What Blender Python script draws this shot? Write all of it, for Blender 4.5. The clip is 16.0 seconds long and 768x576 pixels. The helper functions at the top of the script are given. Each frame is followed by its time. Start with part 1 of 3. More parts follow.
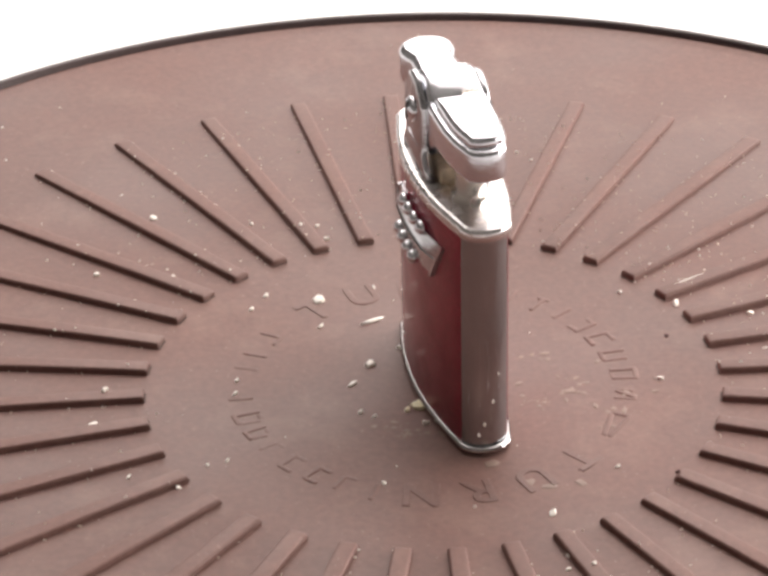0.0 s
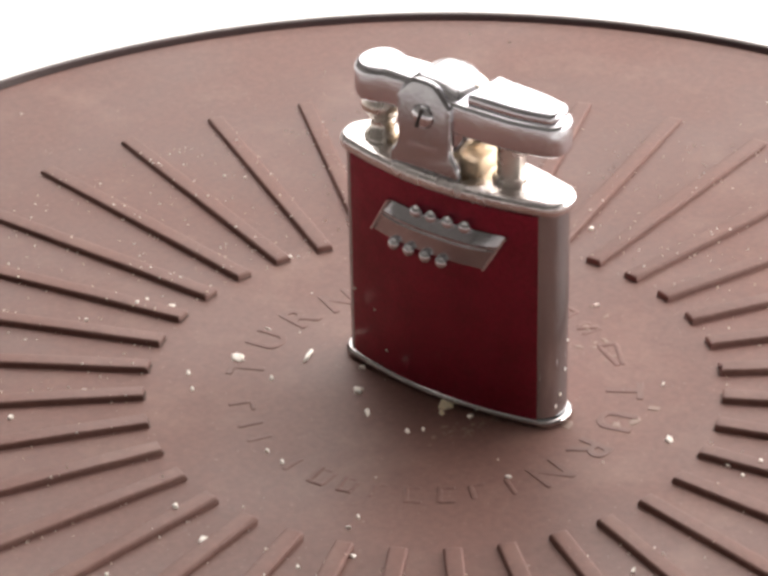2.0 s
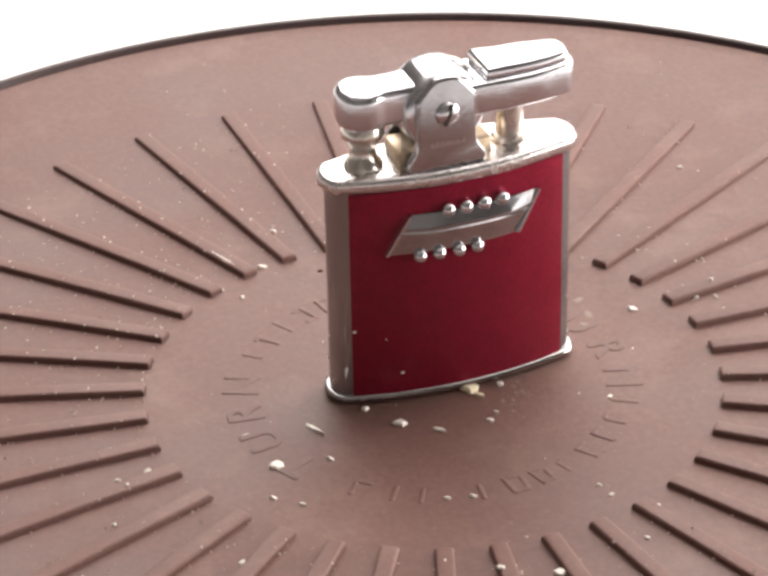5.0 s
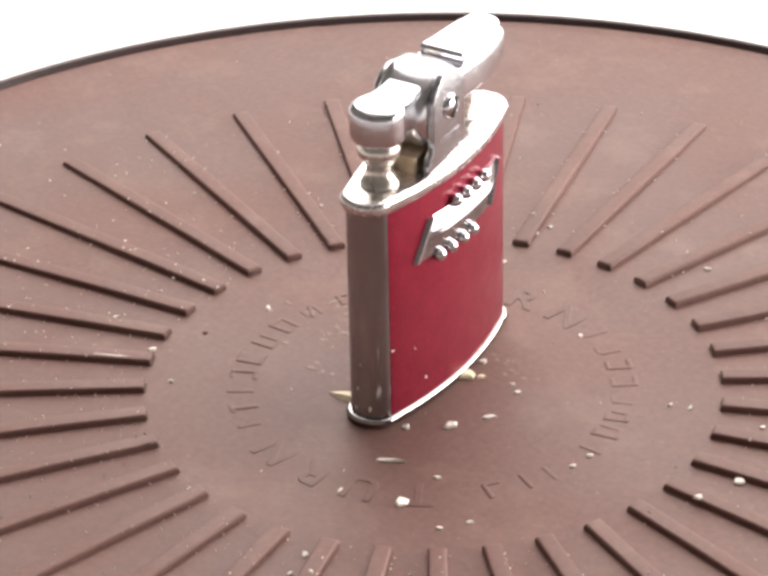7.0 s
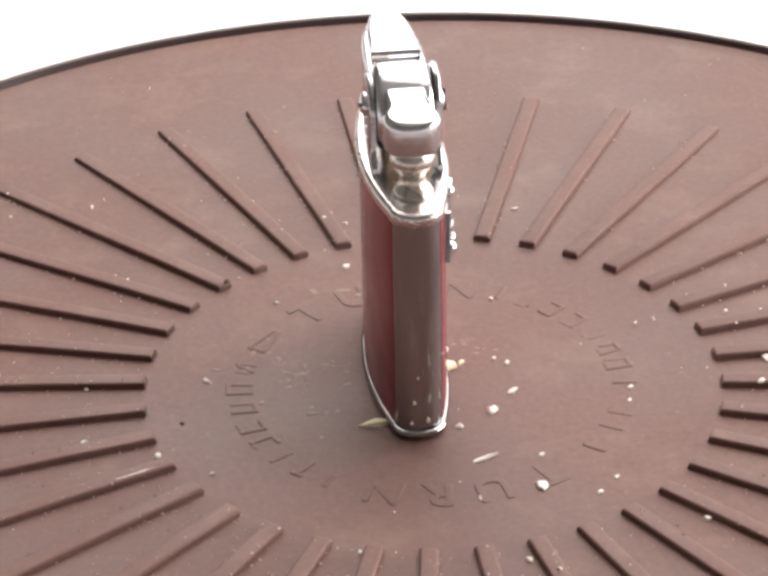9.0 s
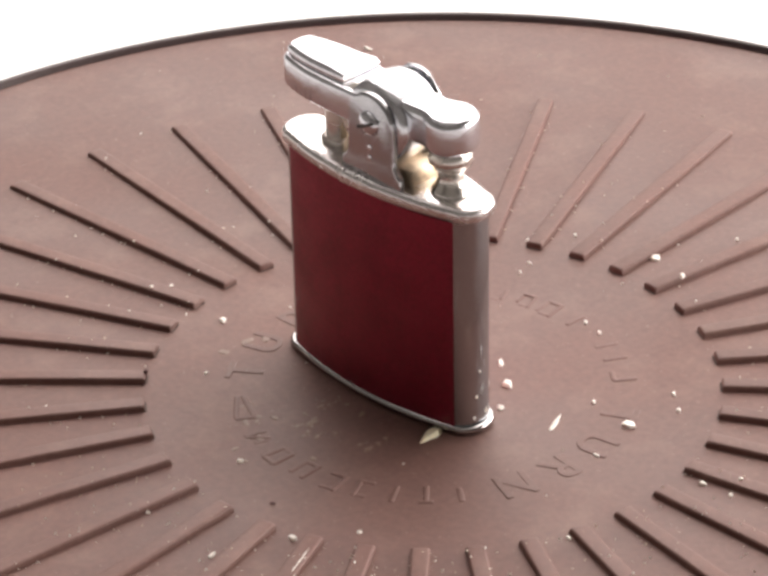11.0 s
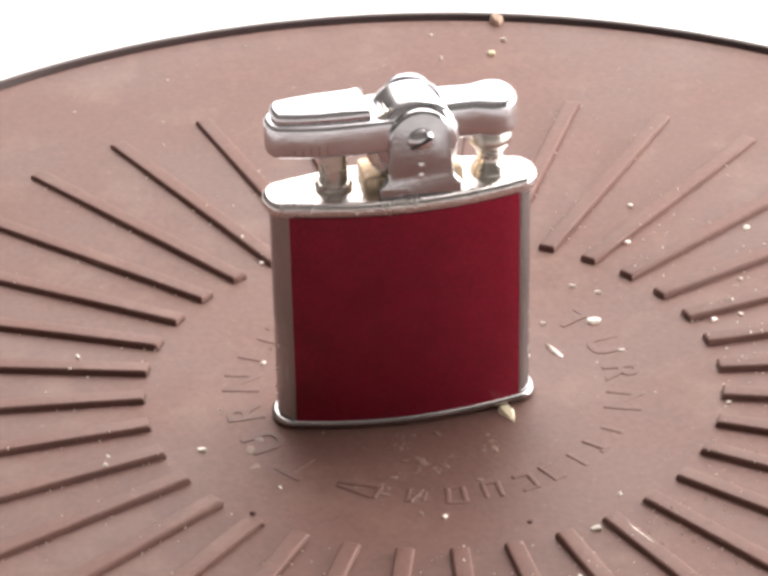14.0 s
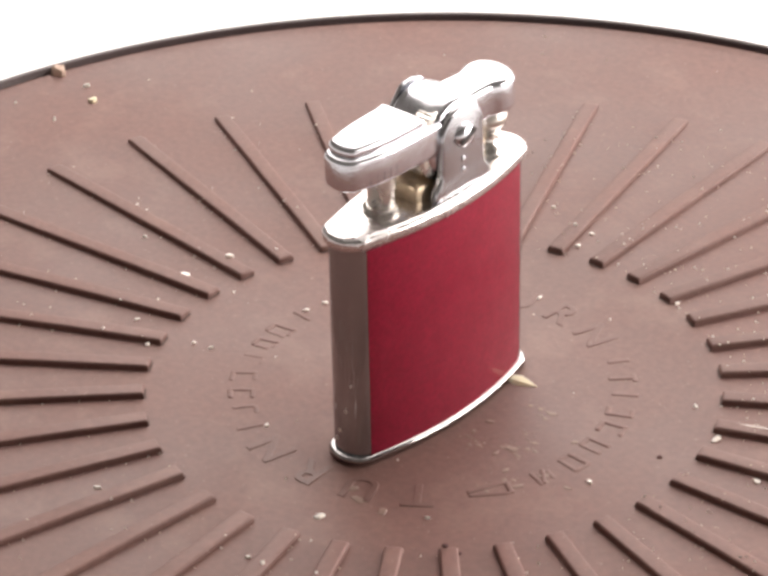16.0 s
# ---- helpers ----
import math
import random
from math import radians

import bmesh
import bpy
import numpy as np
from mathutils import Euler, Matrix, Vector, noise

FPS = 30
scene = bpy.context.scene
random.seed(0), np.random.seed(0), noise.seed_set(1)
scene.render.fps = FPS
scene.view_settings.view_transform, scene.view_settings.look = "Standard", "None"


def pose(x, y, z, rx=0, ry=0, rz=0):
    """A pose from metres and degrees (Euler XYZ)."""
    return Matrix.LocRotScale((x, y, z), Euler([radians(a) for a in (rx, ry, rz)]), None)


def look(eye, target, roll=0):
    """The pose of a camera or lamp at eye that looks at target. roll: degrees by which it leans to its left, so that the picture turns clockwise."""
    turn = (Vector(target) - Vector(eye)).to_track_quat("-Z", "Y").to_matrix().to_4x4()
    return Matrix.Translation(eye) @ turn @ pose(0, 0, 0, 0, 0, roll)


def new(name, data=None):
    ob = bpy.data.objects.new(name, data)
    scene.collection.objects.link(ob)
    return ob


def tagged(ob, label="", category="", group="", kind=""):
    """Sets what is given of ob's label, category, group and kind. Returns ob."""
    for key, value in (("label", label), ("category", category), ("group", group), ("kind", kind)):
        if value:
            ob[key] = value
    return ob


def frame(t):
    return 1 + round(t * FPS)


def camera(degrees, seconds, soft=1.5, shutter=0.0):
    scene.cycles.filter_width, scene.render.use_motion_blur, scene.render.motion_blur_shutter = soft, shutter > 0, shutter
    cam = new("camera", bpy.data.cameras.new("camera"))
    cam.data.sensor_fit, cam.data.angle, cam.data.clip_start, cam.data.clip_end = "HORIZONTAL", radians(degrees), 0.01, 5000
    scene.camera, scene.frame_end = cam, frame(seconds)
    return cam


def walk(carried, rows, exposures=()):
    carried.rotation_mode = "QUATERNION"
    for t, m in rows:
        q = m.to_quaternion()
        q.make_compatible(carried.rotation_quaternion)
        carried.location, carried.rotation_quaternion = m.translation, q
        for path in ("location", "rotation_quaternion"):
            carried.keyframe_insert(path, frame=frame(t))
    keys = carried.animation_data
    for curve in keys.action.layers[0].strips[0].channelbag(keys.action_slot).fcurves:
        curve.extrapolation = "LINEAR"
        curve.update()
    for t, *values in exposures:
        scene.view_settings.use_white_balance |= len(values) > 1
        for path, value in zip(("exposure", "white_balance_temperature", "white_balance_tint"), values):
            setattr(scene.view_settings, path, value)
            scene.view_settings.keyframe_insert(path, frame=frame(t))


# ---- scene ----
# A camera on a stand looks down on a wind-up turntable that carries a pocket lighter.
EYE = (-0.00712, -0.39098, 0.25151)
TILT = 30.890
LEAN = -1.191
cam = camera(14.387, 16.0, soft=3.4)
view = pose(*EYE, 90 - TILT, 0, 0) @ pose(0, 0, 0, 0, 0, LEAN)
walk(cam, [(0.0, view), (16.0, view)], exposures=[(0.0, -0.14), (1.5, -0.2), (3.5, -0.06), (7.0, -0.07), (8.0, -0.2), (9.5, -0.22), (12.5, 0.02), (15.0, 0.13),
                                                     (16.0, -0.08)])

# ---- light ----
world = bpy.data.worlds.new("world")
scene.world = world
world.use_nodes = True
world.node_tree.nodes["Background"].inputs["Color"].default_value = (0.9, 0.93, 1.0, 1)
world.node_tree.nodes["Background"].inputs["Strength"].default_value = 0.25


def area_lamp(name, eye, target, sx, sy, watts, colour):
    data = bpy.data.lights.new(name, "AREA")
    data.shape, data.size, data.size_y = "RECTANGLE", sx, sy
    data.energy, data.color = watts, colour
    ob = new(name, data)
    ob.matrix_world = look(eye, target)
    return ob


# bare area lamp for the light from behind; the room has no window
area_lamp("back_light", (0.2, 0.56, 0.50), (0, 0, 0), 1.2, 0.85, 14.0, (1.0, 0.925, 0.885))
# added low fill that brightens the red panels; no window on this side
area_lamp("side_fill", (1.18, 0.18, 0.17), (0, 0, 0.03), 1.3, 0.38, 27, (1.0, 0.925, 0.885))
# added broad overhead fill that softens the shadows; no fitting hangs there
area_lamp("overhead_fill", (0.2, 0.5, 2.3), (0, 0, 0), 2.8, 2.6, 48, (1.0, 0.915, 0.875))


# ---- materials ----
def material(name, colour, rough=0.5, metal=0.0, grain=0.0, grain_scale=300.0, stain=0.0, stain_scale=25.0, bump=0.0, coat=0.0,
             rough_var=0.0, second=None):
    m = bpy.data.materials.new(name)
    m.use_nodes = True
    nt = m.node_tree
    n, l = nt.nodes, nt.links
    b = n["Principled BSDF"]
    b.inputs["Roughness"].default_value = rough
    b.inputs["Metallic"].default_value = metal
    b.inputs["Coat Weight"].default_value = coat
    b.inputs["Coat IOR"].default_value = 1.5
    b.inputs["Coat Roughness"].default_value = 0.17
    tc = n.new("ShaderNodeTexCoord")
    fine = n.new("ShaderNodeTexNoise")
    fine.inputs["Scale"].default_value = grain_scale
    fine.inputs["Detail"].default_value = 4
    broad = n.new("ShaderNodeTexNoise")
    broad.inputs["Scale"].default_value = stain_scale
    broad.inputs["Detail"].default_value = 5
    l.new(tc.outputs["Object"], fine.inputs["Vector"])
    l.new(tc.outputs["Object"], broad.inputs["Vector"])
    second = second or tuple(c * 0.55 for c in colour)
    ramp = n.new("ShaderNodeMapRange")
    ramp.inputs[1].default_value, ramp.inputs[2].default_value = 0.4, 0.7
    ramp.inputs[3].default_value, ramp.inputs[4].default_value = 0.0, stain
    l.new(broad.outputs["Fac"], ramp.inputs[0])
    mix = n.new("ShaderNodeMixRGB")
    mix.inputs["Color1"].default_value = (*colour, 1)
    mix.inputs["Color2"].default_value = (*second, 1)
    l.new(ramp.outputs[0], mix.inputs["Fac"])
    ramp2 = n.new("ShaderNodeMapRange")
    ramp2.inputs[1].default_value, ramp2.inputs[2].default_value = 0.3, 0.7
    ramp2.inputs[3].default_value, ramp2.inputs[4].default_value = 1 - grain, 1 + grain
    l.new(fine.outputs["Fac"], ramp2.inputs[0])
    mul = n.new("ShaderNodeMixRGB")
    mul.blend_type = "MULTIPLY"
    mul.inputs["Fac"].default_value = 1
    l.new(mix.outputs["Color"], mul.inputs["Color1"])
    l.new(ramp2.outputs[0], mul.inputs["Color2"])
    l.new(mul.outputs["Color"], b.inputs["Base Color"])
    if rough_var:
        rr = n.new("ShaderNodeMapRange")
        rr.inputs[1].default_value, rr.inputs[2].default_value = 0.35, 0.7
        rr.inputs[3].default_value, rr.inputs[4].default_value = rough, rough + rough_var
        l.new(broad.outputs["Fac"], rr.inputs[0])
        l.new(rr.outputs[0], b.inputs["Roughness"])
    if bump:
        bm_ = n.new("ShaderNodeBump")
        bm_.inputs["Strength"].default_value = bump
        bm_.inputs["Distance"].default_value = 0.0003
        l.new(fine.outputs["Fac"], bm_.inputs["Height"])
        l.new(bm_.outputs["Normal"], b.inputs["Normal"])
    return m


def aged_plastic(name, colour, film, rough, speck):
    """Moulded plastic under a patchy film of dust, with handling streaks and pale specks."""
    m = material(name, colour, rough, grain=0.11, grain_scale=900, stain=0.85, stain_scale=22, bump=0.1, second=tuple(c * 1.3 for c in colour), rough_var=0.16)
    nt = m.node_tree
    n, l = nt.nodes, nt.links
    b = n["Principled BSDF"]
    base = b.inputs["Base Color"].links[0].from_socket
    tc, info, place = n.new("ShaderNodeTexCoord"), n.new("ShaderNodeObjectInfo"), n.new("ShaderNodeVectorMath")
    place.operation = "ADD"
    l.new(tc.outputs["Object"], place.inputs[0])
    l.new(info.outputs["Random"], place.inputs[1])
    for scale, detail, low, high, strength, tint in ((75, 8, 0.52, 0.72, film, (0.34, 0.228, 0.185)), (34, 6, 0.54, 0.74, film * 0.9, (0.085, 0.05, 0.045)),
                                                     (1700, 2, 0.69, 0.76, speck, (0.42, 0.33, 0.28))):
        noise, ramp, mix = n.new("ShaderNodeTexNoise"), n.new("ShaderNodeMapRange"), n.new("ShaderNodeMixRGB")
        noise.inputs["Scale"].default_value, noise.inputs["Detail"].default_value, noise.inputs["Roughness"].default_value = scale, detail, 0.62
        l.new(place.outputs[0], noise.inputs["Vector"])
        for i, v in enumerate((low, high, 0.0, strength)):
            ramp.inputs[i + 1].default_value = v
        l.new(noise.outputs["Fac"], ramp.inputs[0])
        l.new(ramp.outputs[0], mix.inputs["Fac"])
        l.new(base, mix.inputs["Color1"])
        mix.inputs["Color2"].default_value = (*tint, 1)
        base = mix.outputs["Color"]
    l.new(base, b.inputs["Base Color"])
    return m


PLASTIC = aged_plastic("brown_plastic", (0.139, 0.0695, 0.0565), 0.20, 0.52, 0.5)
# plastic of the lip, darkened to carry the shade of its inner wall
SHADED_PLASTIC = material("shaded_plastic", (0.062, 0.042, 0.041), 0.33, grain=0.1, grain_scale=900, stain=0.5, stain_scale=30, second=(0.07, 0.045, 0.042), bump=0.1, rough_var=0.12)
CHROME = material("chrome", (0.78, 0.79, 0.83), 0.16, 1.0, grain=0.03, grain_scale=700, stain=0.5, stain_scale=160,
                  second=(0.68, 0.675, 0.70), rough_var=0.1, bump=0.12)
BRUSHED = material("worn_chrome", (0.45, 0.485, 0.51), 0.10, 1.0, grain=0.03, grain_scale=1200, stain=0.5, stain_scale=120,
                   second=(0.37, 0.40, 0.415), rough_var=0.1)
SATIN = material("satin_steel", (0.55, 0.55, 0.57), 0.13, 1.0, grain=0.05, grain_scale=1500, stain=0.4, stain_scale=200, rough_var=0.1, bump=0.08)
RED = material("red_lacquer", (0.28, 0.008, 0.035), 0.48, 0.9, coat=0.8, grain=0.12, grain_scale=1500, stain=0.8, stain_scale=140,
               second=(0.225, 0.007, 0.027), bump=0.08, rough_var=0.1)
FOOT = material("foot_chrome", (0.46, 0.44, 0.44), 0.04, 1.0, grain=0.05, grain_scale=1500, stain=0.4, stain_scale=200, rough_var=0.03)
BRASS = material("tarnished_brass", (0.68, 0.57, 0.43), 0.42, 1.0, grain=0.15, grain_scale=900, stain=0.6, stain_scale=300,
                 second=(0.48, 0.35, 0.22), rough_var=0.2)
NICKEL = material("warm_nickel", (0.78, 0.745, 0.70), 0.22, 1.0, grain=0.06, grain_scale=900, stain=0.5, stain_scale=250,
                  second=(0.66, 0.58, 0.48), rough_var=0.12)
CAP = material("pitted_chrome", (0.80, 0.78, 0.78), 0.20, 1.0, grain=0.05, grain_scale=1400, stain=0.5, stain_scale=250,
               second=(0.70, 0.66, 0.63), rough_var=0.12, bump=0.35)
DARK = material("dark_slot", (0.05, 0.045, 0.042), 0.6, 0.3, grain=0.2, grain_scale=900)
CRUMB = material("dry_crumb", (0.93, 0.90, 0.84), 0.8, grain=0.12, grain_scale=900, stain=0.6, stain_scale=300, second=(0.80, 0.66, 0.48))
YELLOW = material("yellow_crumb", (0.90, 0.84, 0.62), 0.8, grain=0.12, grain_scale=900, stain=0.6, stain_scale=300, second=(0.75, 0.60, 0.35))
TAN = material("tan_crumb", (0.58, 0.42, 0.33), 0.8, grain=0.15, grain_scale=900, stain=0.6, stain_scale=300)
SMEAR = material("dried_smear", (0.235, 0.155, 0.122), 0.55, grain=0.15, grain_scale=900, stain=0.6, stain_scale=300)
FLUFF = material("dark_fluff", (0.10, 0.048, 0.045), 0.9, grain=0.3, grain_scale=1500)
END_STRIP = material("end_strip", (0.055, 0.036, 0.031), 0.8, grain=0.3, grain_scale=900, stain=0.7, stain_scale=200, second=(0.11, 0.066, 0.055))
WHITE = material("white_board", (0.86, 0.86, 0.86), 0.7, grain=0.02, grain_scale=200, stain=0.15, stain_scale=4, second=(0.83, 0.83, 0.83))
# tones of the unseen room shell, set for the light it throws back
BOUNCE_WHITE = material("bounce_white", (0.78, 0.77, 0.75), 0.8, grain=0.03, grain_scale=60, stain=0.2, stain_scale=1.5, second=(0.7, 0.69, 0.67))
BOUNCE_GREY = material("bounce_grey", (0.29, 0.276, 0.262), 0.8, grain=0.03, grain_scale=60, stain=0.2, stain_scale=1.5)


# ---- mesh helpers ----
def mesh_object(name, bm, mat, smooth=40):
    me = bpy.data.meshes.new(name)
    bmesh.ops.recalc_face_normals(bm, faces=bm.faces)
    bm.to_mesh(me)
    bm.free()
    me.materials.append(mat)
    if smooth:
        me.shade_smooth()
        me.set_sharp_from_angle(angle=radians(smooth))
    return new(name, me)


def part(name, bm, mat, parent, label="", smooth=40):
    ob = mesh_object(name, bm, mat, smooth)
    ob.parent = parent
    if label:
        tagged(ob, label)
    return ob


def loft(bm, rings, cap=True):
    """Rings of equally many points, joined one to the next."""
    vs = [[bm.verts.new(p) for p in r] for r in rings]
    for a, b in zip(vs, vs[1:]):
        for i in range(len(a)):
            j = (i + 1) % len(a)
            bm.faces.new((a[i], a[j], b[j], b[i]))
    if cap:
        bm.faces.new(vs[0])
        bm.faces.new(vs[-1])
    return vs


def box(bm, x0, x1, y0, y1, z0, z1, bevel=0.0, m=None):
    vs = [bm.verts.new((x, y, z)) for z in (z0, z1) for x, y in ((x0, y0), (x1, y0), (x1, y1), (x0, y1))]
    fs = [bm.faces.new([vs[i] for i in q]) for q in ((0, 1, 2, 3), (4, 5, 6, 7), (0, 1, 5, 4), (1, 2, 6, 5), (2, 3, 7, 6), (3, 0, 4, 7))]
    if bevel:
        es = list({e for f in fs for e in f.edges})
        r = bmesh.ops.bevel(bm, geom=es, offset=bevel, segments=2, profile=0.5, affect="EDGES", clamp_overlap=True)
        vs = list({v for f in r["faces"] for v in f.verts} | {v for v in vs if v.is_valid})
    if m is not None:
        bmesh.ops.transform(bm, matrix=m, verts=vs)


def turned(bm, profile, m=None, n=32):
    """A body of revolution about z from (radius, height) pairs."""
    m = m or Matrix()
    loft(bm, [[m @ Vector((r * math.cos(2 * math.pi * i / n), r * math.sin(2 * math.pi * i / n), z)) for i in range(n)] for r, z in profile])


def section(a, b, e, n=24):
    """The outline of the lighter seen from above: two shallow arcs that meet in rounded ends."""
    xe = a - e * 0.8
    xs = [-xe + 2 * xe * i / n for i in range(n + 1)]
    front = [(x, -(b - (b - e) * (x / xe) ** 2)) for x in xs]
    ends = [math.pi * (-0.5 + (i + 1) / 13) for i in range(12)]
    right = [(xe + 0.8 * e * math.cos(s), e * math.sin(s)) for s in ends]
    back = [(-x, -y) for x, y in front]
    left = [(-x, -y) for x, y in right]
    return front + right + back + left


def ring_at(outline, z, mm=0.001):
    return [Vector((x * mm, y * mm, z * mm)) for x, y in outline]


def extruded(bm, outline, z0, z1, edge=0.3, top_inset=None, steps=3):
    """A plate with rounded upper and lower edges; outline counter-clockwise in mm."""
    pts = [Vector((x, y)) for x, y in outline]
    n = len(pts)
    normals = []
    for i in range(n):
        d = (pts[(i + 1) % n] - pts[i - 1]).normalized()
        normals.append(Vector((d.y, -d.x)))
    rings = []
    for k in range(steps + 1):
        s = math.pi / 2 * k / steps
        rings.append([(p - q * edge * (1 - math.sin(s)), z0 + edge * (1 - math.cos(s))) for p, q in zip(pts, normals)])
    for k in range(steps + 1):
        s = math.pi / 2 * k / steps
        rings.append([(p - q * edge * (1 - math.cos(s)), z1 - edge * (1 - math.sin(s))) for p, q in zip(pts, normals)])
    loft(bm, [[Vector((p.x, p.y, z)) * 0.001 for p, z in r] for r in rings])


# ---- the turning ----
STEP = 0.5
TIMES = [STEP * k for k in range(33)]


def turn_at(t):
    """Degrees that the platter has turned; its spring slowly runs down."""
    return 19.643 * t - 0.0229 * t * t


# ---- the white table, the backdrop and an added, unseen room ----
TABLE_Z = -0.036


def build_surroundings():
    bm = bmesh.new()
    box(bm, -1.1, 1.1, -0.9, 1.3, TABLE_Z - 0.02, TABLE_Z, 0.002)
    table = mesh_object("table_top", bm, WHITE)
    tagged(table, "plain white table top under the turntable", "table", kind="structure")
    for x in (-1.0, 1.0):
        for y in (-0.8, 1.2):
            bm = bmesh.new()
            box(bm, x - 0.03, x + 0.03, y - 0.03, y + 0.03, -0.8, TABLE_Z - 0.019, 0.003)
            part("leg", bm, WHITE, table)
    # unseen shell added round the table to bounce light and fill reflections
    h = 2.4
    for name, dims in (("wall_north", (-2, 2, 2.0, 2.1, -0.8, h)), ("wall_south", (-2, 2, -2.1, -2.0, -0.8, h)),
                       ("wall_west", (-2.1, -2.0, -2.1, 2.1, -0.8, h)), ("wall_east", (2.0, 2.1, -2.1, 2.1, -0.8, h)),
                       ("floor", (-2.1, 2.1, -2.1, 2.1, -0.9, -0.8)), ("ceiling", (-2.1, 2.1, -2.1, 2.1, h, h + 0.1))):
        bm = bmesh.new()
        box(bm, *dims)
        tagged(mesh_object(name, bm, BOUNCE_WHITE if name == "ceiling" else BOUNCE_GREY, 0), "plain plaster %s of the room" % name.split("_")[0], name.split("_")[0], kind="structure")


build_surroundings()


# ---- the turntable ----
RIB_IN, RIB_OUT, RIM = 44.0, 96.6, 128.6
RIBS, RIB_PHASE, RIB_H = 36, 3.1, 1.05


def deck(r):
    """Height of the platter's upper face, in mm, at the radius r."""
    if r < 33:
        return 0.0
    return 0.45 * (r - 33) / 11 if r < 44 else 0.45 - 0.012 * (r - 44)


def build_turntable():
    top = new("turntable")
    tagged(top, "brown plastic wind-up turntable with raised radial ribs, dusty", "turntable")
    bm = bmesh.new()
    z1 = deck(RIM)
    prof = [(0.2, -6.5), (40, -6.5), (RIM - 4, z1 - 5.0), (RIM - 0.5, z1 - 4.0), (RIM - 0.3, z1 - 0.6), (RIM - 0.5, z1 + 0.15), (RIM - 1.2, z1 + 0.2), (RIM - 2.2, z1 + 0.08), (RIM - 3.4, z1)]
    prof += [(r, deck(r)) for r in (115, 97.5, 70, 46, 44, 40, 36, 33, 28, 14, 0.2)]
    turned(bm, [(r * 0.001, z * 0.001) for r, z in prof], n=192)
    part("platter", bm, PLASTIC, top)
    # raised lip; its dark colour stands in for shade on the inner wall
    bm = bmesh.new()
    n = 192
    lip = [(RIM - 0.28, z1 - 3.5), (RIM + 0.8, z1 - 3.2), (RIM + 1.35, z1 - 1.2), (RIM + 1.6, z1 + 0.2), (RIM + 1.58, z1 + 0.65), (RIM + 1.4, z1 + 1.0), (RIM + 1.1, z1 + 1.2),
           (RIM + 0.7, z1 + 1.26), (RIM + 0.35, z1 + 1.16), (RIM + 0.1, z1 + 0.9), (RIM - 0.15, z1 + 0.2), (RIM - 0.28, z1 - 0.4)]
    rings = [[Vector((r * math.cos(2 * math.pi * i / n), r * math.sin(2 * math.pi * i / n), z)) * 0.001 for i in range(n)] for r, z in lip]
    loft(bm, rings + rings[:1], cap=False)
    part("rim", bm, SHADED_PLASTIC, top, "raised lip round the edge, its shade put into the dark colour")
    bm = bmesh.new()
    turned(bm, [(r * 0.001, z * 0.001) for r, z in ((0.2, -36), (84, -36), (88, -33), (88, -14), (80, -9), (50, -6.6), (0.2, -6.6))], n=96)
    part("base", bm, PLASTIC, top, "brown plastic base that holds the clockwork")
    return top


def rib_mesh():
    """A low bar with rounded shoulders that sinks a little towards the rim."""
    bm = bmesh.new()
    w = 1.42
    rings = []
    for r, k, hgt in ((RIB_IN, 1.0, 0.72), (RIB_IN + 0.12, 0.98, 0.95), (RIB_IN + 0.4, 0.96, RIB_H), (60, 0.97, RIB_H), (78, 0.98, RIB_H - 0.16), (RIB_OUT - 0.9, 0.98, RIB_H - 0.32),
                      (RIB_OUT - 0.3, 0.95, RIB_H - 0.42), (RIB_OUT, 0.9, 0.2)):
        z = deck(r)
        side = [(1.0, -0.3), (0.985, 0.62 * hgt), (0.93, 0.86 * hgt), (0.82, 0.97 * hgt), (0.66, hgt)]
        rings.append([Vector((r, -w * k * q, z + h)) * 0.001 for q, h in side] + [Vector((r, w * k * q, z + h)) * 0.001 for q, h in side[::-1]])
    loft(bm, rings)
    me = bpy.data.meshes.new("rib")
    bmesh.ops.recalc_face_normals(bm, faces=bm.faces)
    bm.to_mesh(me)
    bm.free()
    me.materials.append(PLASTIC)
    me.shade_smooth()
    me.set_sharp_from_angle(angle=radians(50))
    return me


turntable = build_turntable()
rib_data = rib_mesh()
for i in range(RIBS):
    rib = new("rib", rib_data)
    rib.parent = turntable
    rib.rotation_euler = (0, 0, radians(RIB_PHASE + 360 / RIBS * i))


# thin dark strip along the inner end of each rib
bm = bmesh.new()
box(bm, (RIB_IN - 0.34) * 0.001, (RIB_IN + 0.02) * 0.001, -0.0013, 0.0013, (deck(RIB_IN) - 0.15) * 0.001, (deck(RIB_IN) + 0.05) * 0.001, 0.00004)
rib_end_data = bpy.data.meshes.new("rib_end_strip")
bmesh.ops.recalc_face_normals(bm, faces=bm.faces)
bm.to_mesh(rib_end_data)
bm.free()
rib_end_data.materials.append(END_STRIP)
for i in range(RIBS):
    rib_end_strip = new("rib_end_strip", rib_end_data)
    rib_end_strip.parent = turntable
    rib_end_strip.rotation_euler = (0, 0, radians(RIB_PHASE + 360 / RIBS * i))


